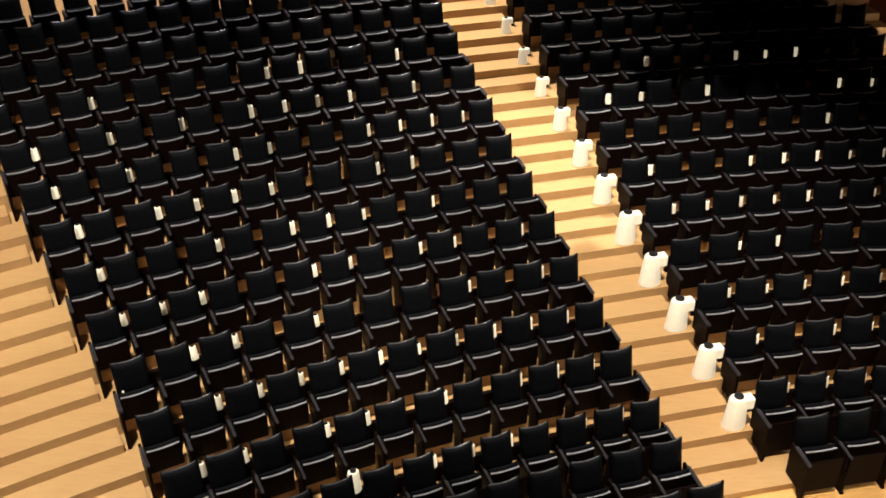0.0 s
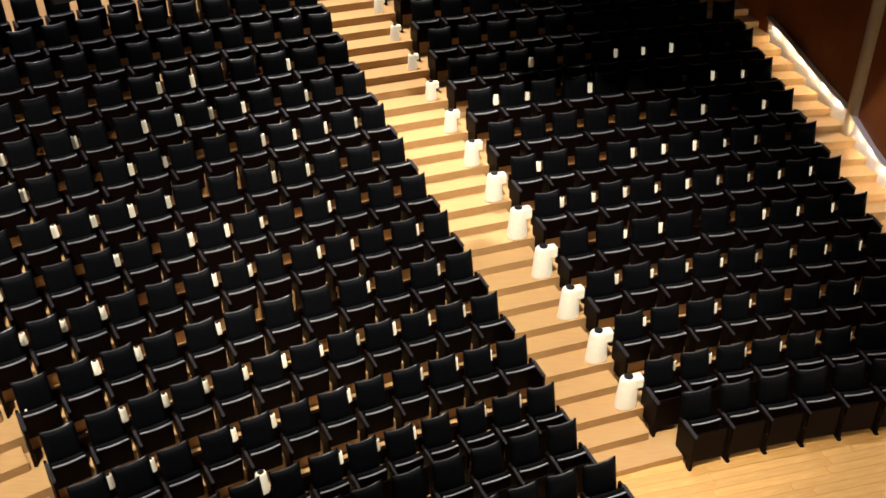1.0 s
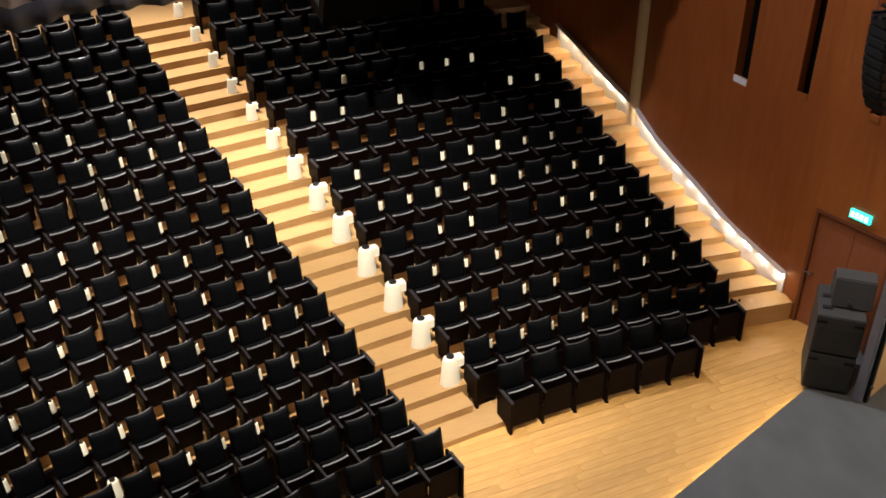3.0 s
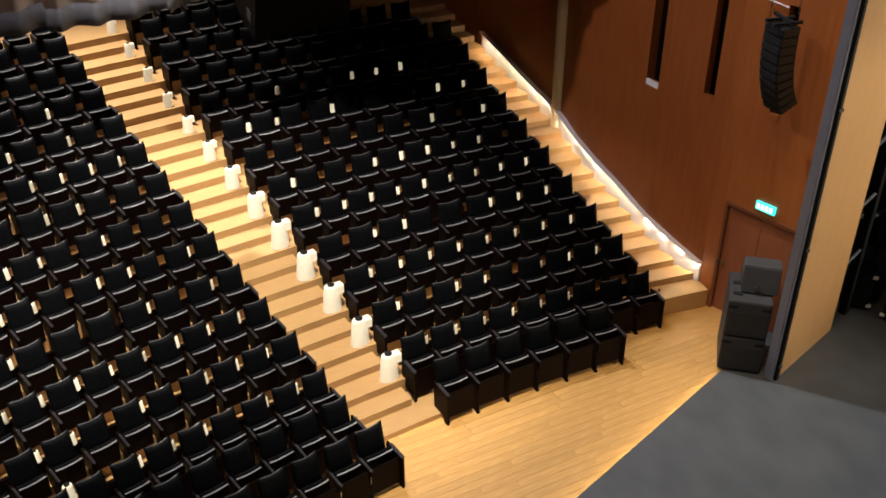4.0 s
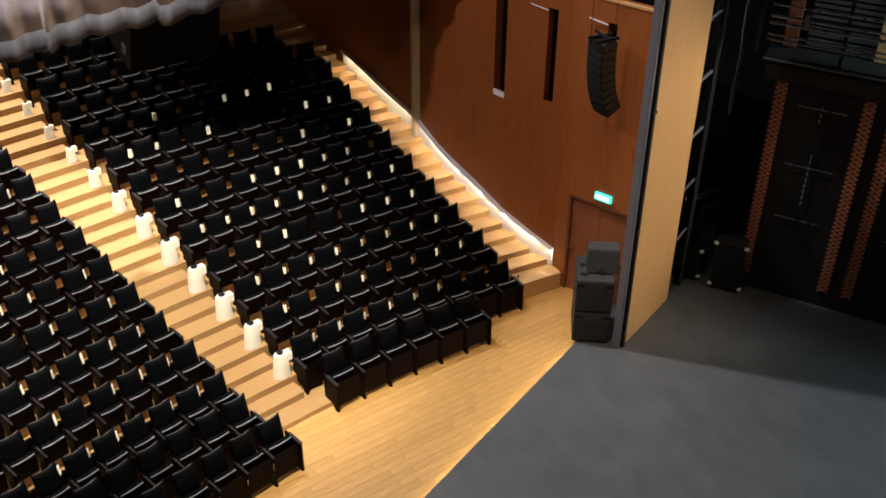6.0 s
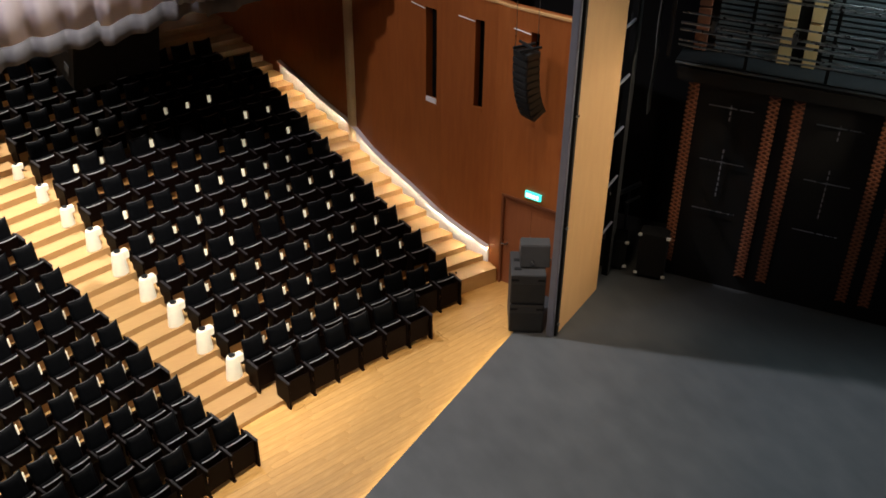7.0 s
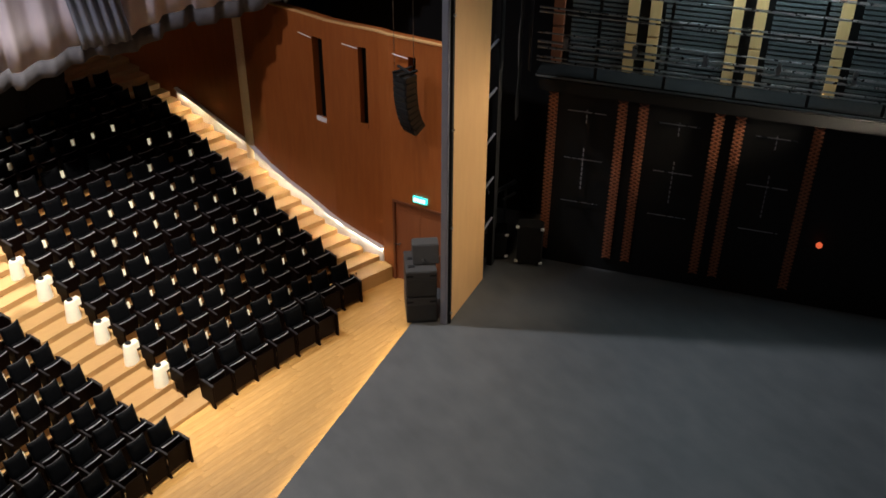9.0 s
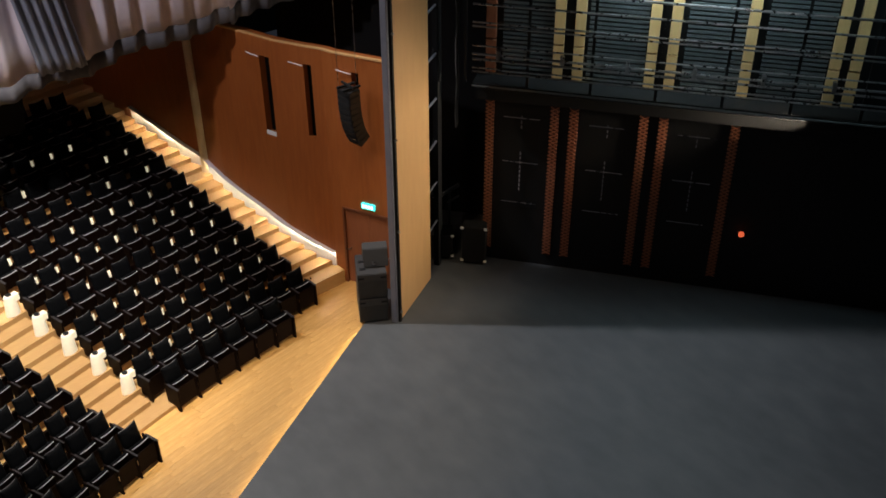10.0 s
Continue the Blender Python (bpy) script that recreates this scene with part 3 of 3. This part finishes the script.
flown_cluster()

# ---- road cases and clutter in the wing ----
def road_case(x, y, w, d, h, turn):
    m = Matrix.Translation((x, y, 0.075)) @ Matrix.Rotation(radians(turn), 4, "Z")
    th = tagged(empty("flight_case"), "black flight case with bright metal corners", "case", "flight cases")
    part("shell", boxes((-w / 2, w / 2, -d / 2, d / 2, 0.08, h), m=m, bevel=0.01), BLACK, th)
    for sx in (-1, 1):
        for z in (0.1, h - 0.06):
            part("corner", boxes((sx * w / 2 - 0.04, sx * w / 2 + 0.04, -d / 2 - 0.012, -d / 2 + 0.03, z, z + 0.06), m=m, bevel=0.004), WHITEMARK, th)
    for sx in (-1, 1):
        for sy in (-1, 1):
            bm = bmesh.new()
            c = m @ Vector((sx * (w / 2 - 0.08), sy * (d / 2 - 0.08), 0.04))
            tube(bm, c - Vector((0.02, 0, 0)), c + Vector((0.02, 0, 0)), 0.04, 10)
            part("castor", bm, GRILLE, th)


road_case(18.62, 8.44, 0.58, 0.36, 1.1, -48)
road_case(18.15, 9.20, 0.6, 0.5, 0.75, -40)
road_case(17.95, 9.75, 0.7, 0.5, 1.7, -35)
bm = bmesh.new()
tube(bm, (18.25, 9.30, 1.75), (18.85, 9.35, 1.80), 0.05, 10)
tube(bm, (18.35, 9.18, 1.55), (18.75, 9.22, 1.58), 0.03, 8)
tube(bm, (18.50, 9.28, 0.0), (18.55, 9.33, 1.76), 0.03, 8)
tagged(link("lamp_stand", bm, SPEAKERBLACK), "black lighting stand with a steel crossbar", "stand")
bm = bmesh.new()
bmesh.ops.create_uvsphere(bm, u_segments=12, v_segments=8, radius=0.07, matrix=WM @ Matrix.Translation((6.0, 0.1, 1.70)))
tagged(link("red_lamp", bm, RED, smooth=True), "small round red lamp on the stage wall", "lamp")
cu = bpy.data.curves.new("floor_cable", "CURVE")
cu.dimensions, cu.bevel_depth = "3D", 0.014
sp = cu.splines.new("BEZIER")
sp.bezier_points.add(3)
for b, co in zip(sp.bezier_points, ((14.80, 10.05, 0.4), (14.84, 9.98, 0.02), (14.72, 9.85, 0.016), (14.56, 9.80, 0.016))):
    b.co, b.handle_left_type, b.handle_right_type = co, "AUTO", "AUTO"
cu.materials.append(BLACK)
cb = new("floor_cable", cu)
tagged(cb, "short black cable hanging to the oak floor", "cable")
# light line under the stage lip
bm = bmesh.new()
a, b = S0 + Vector((0.035, -0.065)), S1 + Vector((0.035, -0.065))
prism(bm, [tuple(a), tuple(b), tuple(b + Vector((-0.008, 0.014))), tuple(a + Vector((-0.008, 0.014)))][::-1], 0.008, 0.042)
bmesh.ops.recalc_face_normals(bm, faces=bm.faces)
tagged(link("stage_edge_light", bm, LED), "warm light line under the stage lip", "light strip", kind="structure")

# ---- seats ----
def pad(bm, w, h, t, m, bow=0.0, nu=8, nv=6):
    """A rounded upholstered pad in x (width) and z (height), thickness along y; bow lifts its upper corners."""
    for side_ in (-1, 1):
        g = []
        for j in range(nv + 1):
            rw = []
            for k in range(nu + 1):
                u, v = -1 + 2 * k / nu, -1 + 2 * j / nv
                su, sv = math.copysign(abs(u) ** 0.75, u), math.copysign(abs(v) ** 0.75, v)
                e = max(0.0, (1 - abs(su) ** 5)) ** 0.4 * max(0.0, (1 - abs(sv) ** 5)) ** 0.4
                z = sv * h / 2 + bow * su * su * (sv + 1) / 2
                rw.append(bm.verts.new(m @ Vector((su * w / 2, side_ * t / 2 * (0.25 + 0.75 * e), z))))
            g.append(rw)
        for j in range(nv):
            for k in range(nu):
                q = (g[j][k], g[j][k + 1], g[j + 1][k + 1], g[j + 1][k])
                bm.faces.new(q if side_ < 0 else q[::-1])
        if side_ < 0:
            first = g
    for j in range(nv):
        bm.faces.new((first[j + 1][0], g[j + 1][0], g[j][0], first[j][0])[::-1])
        bm.faces.new((first[j][nu], g[j][nu], g[j + 1][nu], first[j + 1][nu])[::-1])
    for k in range(nu):
        bm.faces.new((first[0][k], g[0][k], g[0][k + 1], first[0][k + 1])[::-1])
        bm.faces.new((first[nv][k + 1], g[nv][k + 1], g[nv][k], first[nv][k])[::-1])
    bmesh.ops.recalc_face_normals(bm, faces=bm.faces)


HALF = 0.276
BACKM = Matrix.Translation((0, 0.165, 0.655)) @ Matrix.Rotation(radians(-14), 4, "X")
FOLDM = Matrix.Translation((0, -0.015, 0.415)) @ Matrix.Rotation(radians(5), 4, "X")


def standard(th, x):
    part("side_standard", boxes((x - 0.022, x + 0.022, -0.22, 0.13, 0.03, 0.575), (x - 0.03, x + 0.03, -0.30, 0.12, 0.0, 0.035), (x - 0.018, x + 0.018, -0.285, -0.2, 0.03, 0.30), bevel=0.006), SEATWOOD, th)
    part("armrest", boxes((x - 0.021, x + 0.021, -0.30, 0.02, 0.585, 0.612), bevel=0.010), ARM, th)


def end_panel(th, x):
    bm = bmesh.new()
    prof = [(-0.30, 0.0), (-0.21, 0.0), (-0.16, 0.10), (0.10, 0.10), (0.13, 0.575), (-0.02, 0.575), (-0.30, 0.565)]
    for sx in (x - 0.022, x + 0.022):
        vs = [bm.verts.new((sx, y, z)) for y, z in prof]
        bm.faces.new(vs if sx < x else vs[::-1])
    n = len(prof)
    bm.verts.ensure_lookup_table()
    for a in range(n):
        b = (a + 1) % n
        bm.faces.new((bm.verts[a], bm.verts[b], bm.verts[n + b], bm.verts[n + a]))
    bmesh.ops.recalc_face_normals(bm, faces=bm.faces)
    bmesh.ops.bevel(bm, geom=bm.edges[:], offset=0.006, segments=1, affect="EDGES")
    part("end_panel", bm, SEATWOOD, th)
    part("armrest", boxes((x - 0.030, x + 0.030, -0.31, 0.04, 0.578, 0.606), bevel=0.01), ARM, th)


def seat_template(kind):
    th = empty("theatre_seat")
    bm = bmesh.new()
    pad(bm, 0.478, 0.44, 0.10, BACKM, 0.036)
    part("backrest", bm, LEATHER, th, smooth=True)
    part("back_shell", boxes((-0.225, 0.225, 0.045, 0.060, -0.37, 0.18), m=BACKM, bevel=0.006), SEATWOOD, th)
    bm = bmesh.new()
    pad(bm, 0.49, 0.40, 0.085, FOLDM, 0.012)
    part("cushion", bm, LEATHER, th, "tipped-up leather cushion", smooth=True)
    if "F" in kind:
        part("front_board", boxes((-0.252, 0.252, -0.245, -0.222, 0.09, 0.575), bevel=0.006), SEATWOOD, th, "full-height dark wooden front board")
    part("seat_board", boxes((-0.25, 0.25, -0.072, -0.048, -0.17, 0.185), m=FOLDM, bevel=0.008), SEATWOOD, th, "dark wooden underside of the tipped-up seat")
    bm = bmesh.new()
    g = []
    for k in range(9):
        u = -1 + k / 4
        c = FOLDM @ Vector((0.226 * u, -0.06, 0.190 + 0.020 * u * u))
        g.append([bm.verts.new(c + Vector((0, dy, dz))) for dy, dz in ((-0.014, -0.006), (0.004, -0.006), (0.004, 0.006), (-0.014, 0.006))])
    for k in range(8):
        for j in range(4):
            bm.faces.new((g[k][j], g[k + 1][j], g[k + 1][(j + 1) % 4], g[k][(j + 1) % 4]))
    bm.faces.new(g[0][::-1]), bm.faces.new(g[8])
    bmesh.ops.recalc_face_normals(bm, faces=bm.faces)
    part("edge_trim", bm, TRIM, th, "thin grey bowed edge trim")
    # lighter strip on the back's rim, standing for its highlight
    bm = bmesh.new()
    g = []
    for k in range(13):
        u = -0.96 + 1.92 * k / 12
        c = BACKM @ Vector((0.238 * u, -0.006, 0.219 + 0.036 * u * u - 0.022 * abs(u) ** 9))
        g.append([bm.verts.new(c + Vector((0, 0.009 * math.cos(q * math.pi / 3), 0.009 * math.sin(q * math.pi / 3)))) for q in range(6)])
    for k in range(12):
        for j in range(6):
            bm.faces.new((g[k][j], g[k + 1][j], g[k + 1][(j + 1) % 6], g[k][(j + 1) % 6]))
    bm.faces.new(g[0][::-1]), bm.faces.new(g[12])
    bmesh.ops.recalc_face_normals(bm, faces=bm.faces)
    part("top_sheen", bm, EDGE_SHEEN, th, "glossy grey strip for the highlight along the top edge", smooth=True)
    if "L" in kind:
        end_panel(th, -HALF)
    else:
        standard(th, -HALF)
    if "R" in kind:
        end_panel(th, HALF)
    return th


TEMPLATES = {}


def place_seat(kind, m, label):
    if kind not in TEMPLATES:
        th = seat_template(kind)
        TEMPLATES[kind] = th
        th.matrix_world = m
    else:
        th = copy_thing(TEMPLATES[kind], m)
    tagged(th, label, "theatre seat", "rows of theatre seats")
    return th


def lantern(beside_aisle):
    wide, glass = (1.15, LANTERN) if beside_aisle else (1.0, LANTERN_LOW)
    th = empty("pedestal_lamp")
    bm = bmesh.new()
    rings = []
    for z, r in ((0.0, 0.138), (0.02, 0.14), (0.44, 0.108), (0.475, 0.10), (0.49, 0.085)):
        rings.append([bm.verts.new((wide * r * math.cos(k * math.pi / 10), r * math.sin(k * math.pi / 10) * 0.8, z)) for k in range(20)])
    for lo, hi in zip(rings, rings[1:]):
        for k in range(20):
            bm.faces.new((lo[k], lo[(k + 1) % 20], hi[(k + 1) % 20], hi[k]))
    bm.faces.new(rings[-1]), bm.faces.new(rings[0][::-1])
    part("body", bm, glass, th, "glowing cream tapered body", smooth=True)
    bm = bmesh.new()
    tube(bm, (0, 0, 0.491), (0, 0, 0.508), 0.062, 16)
    part("cap", bm, BLACK, th, "flat black cap")
    if beside_aisle:
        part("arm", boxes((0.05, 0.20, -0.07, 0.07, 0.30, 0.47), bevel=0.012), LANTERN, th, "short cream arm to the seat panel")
    return th


LANTERNS = {}


def put_lantern(r, a, z, label, size=1.0, beside_aisle=False):
    m = Matrix.Translation((*pt(r, a), z)) @ Matrix.Rotation(radians(a), 4, "Z") @ Matrix.Scale(size, 4)
    if beside_aisle not in LANTERNS:
        th = lantern(beside_aisle)
        th.matrix_world = m
        LANTERNS[beside_aisle] = th
    else:
        th = copy_thing(LANTERNS[beside_aisle], m)
    tagged(th, label, "lamp", "pedestal lamps behind the seats")


# height of the dark strips added behind the rows
SHADE_H = 0.24


def seat_row(i, a0, a1, lamp_left, last_lamp=11, width=0.535):
    r = row_r(i)
    n = max(1, round(radians(a1 - a0) * r / width))
    da = (a1 - a0) / n
    wide = Matrix.Diagonal((radians(da) * (r - 0.25) / 0.552, 1, 1, 1))
    for k in range(n):
        a = a1 - (k + 0.5) * da
        x, y = pt(r - 0.25, a)
        m = Matrix.Translation((x, y, 0.0 if i == 2 and a < right_right(1) else level(i))) @ Matrix.Rotation(radians(a + random.uniform(-0.6, 0.6)), 4, "Z") @ wide
        kind = ("L" if k == 0 else "") + ("R" if k == n - 1 else "") + ("F" if i < 3 else "")
        if k == 0:
            lab = "black leather theatre seat with a dark wooden aisle panel"
        elif k == n - 1:
            lab = "black leather theatre seat closing the end of its row"
        else:
            lab = "black leather theatre seat with grey armrests in a row"
        place_seat(kind, m, lab)
        # added glowing lamps fill the bright gaps, lit treads behind included
        if 1 < i < last_lamp and k < n - 1 and random.random() < (0.72 if i < 9 else 0.5):
            put_lantern(row_r(i) + 0.115, a - da / 2 - (0.12 if a < 17 else 0.0), level(i + 1) + SHADE_H, "small glowing cream lamp added for the bright gap between two seats", random.uniform(0.54, 0.66) if a > 17 else random.uniform(0.42, 0.56))
    if lamp_left and 1 < i <= ROWS_N:
        put_lantern(edge_r(i + 1) + 0.13, a1 + (0.46 if a1 < 25 else -0.28), level(i + 1), "glowing cream pedestal lamp with black cap beside the aisle", 1.0 if i < 7 else max(0.55, 1.0 - 0.09 * (i - 6)), a1 < 25)


# made-up dark strip where the riser lies in the seats' shade
def shade_strip(i, a0, a1):
    bm = bmesh.new()
    prism(bm, arc_ring(row_r(i) + 0.085, row_r(i) + 0.145, a0, a1, 8), level(i + 1), level(i + 1) + SHADE_H)
    part("shade_strip", bm, SEATWOOD, terrace, "low dark strip added for the shade behind the seats")


for i in range(2, ROWS_N):
    shade_strip(i, centre_right(i) + 0.2, centre_left(i) - 0.2)
    if i < 13:
        shade_strip(i, right_right(i) + 0.2, right_left(i) - 0.2)

for i in range(0, ROWS_N + 1):
    seat_row(i, centre_right(i), centre_left(i), True, 12, 0.505)
    if 0 < i:
        seat_row(i, right_right(i), right_left(i), True)
    if 2 <= i <= 9:
        seat_row(i, centre_left(i) + 3.2, centre_left(i) + 3.2 + 4.8, False, 10, 0.505)

# lamps on the top landing behind the last row
for r, a, i in ((33.7, 9.4, 13), (33.9, 8.4, 13), (35.0, 6.95, 15), (35.4, 7.6, 15)):
    th = copy_thing(LANTERNS[True], Matrix.Translation((*pt(r, a), level(i))) @ Matrix.Scale(0.75, 4))
    tagged(th, "glowing cream pedestal lamp on the top landing", "lamp", "pedestal lamps behind the seats")

# ---- oak floorboards in front of the stage ----
bm = bmesh.new()
box(bm, -0.795, 0.795, -0.0675, 0.0675, -0.004, 0.004)
me = bpy.data.meshes.new("floorboard")
bm.to_mesh(me)
bm.free()
me.materials.append(OAK)
floor_ob = bpy.data.objects["floor"]
rng = random.Random(4)
turn = radians(12)
ux, uy = Vector((math.cos(turn), math.sin(turn))), Vector((-math.sin(turn), math.cos(turn)))
for j in range(-12, 26):
    off = rng.uniform(0, 1.6)
    for k in range(-2, 6):
        p = Vector((10.2, 6.4)) + ux * (k * 1.6 + off - 0.8) + uy * (j * 0.138)
        side_s = (p - S0).x * -STAGE_DIR.y + (p - S0).y * STAGE_DIR.x
        if side_s < -0.05 or math.hypot(p.x - CX, p.y - CY) > 24.75 or p.x > 17 or p.x < 6.5:
            continue
        b = new("floorboard", me)
        b.parent = floor_ob
        b.matrix_world = Matrix.Translation((p.x, p.y, 0.001 + rng.uniform(0, 0.0008))) @ Matrix.Rotation(turn, 4, "Z")
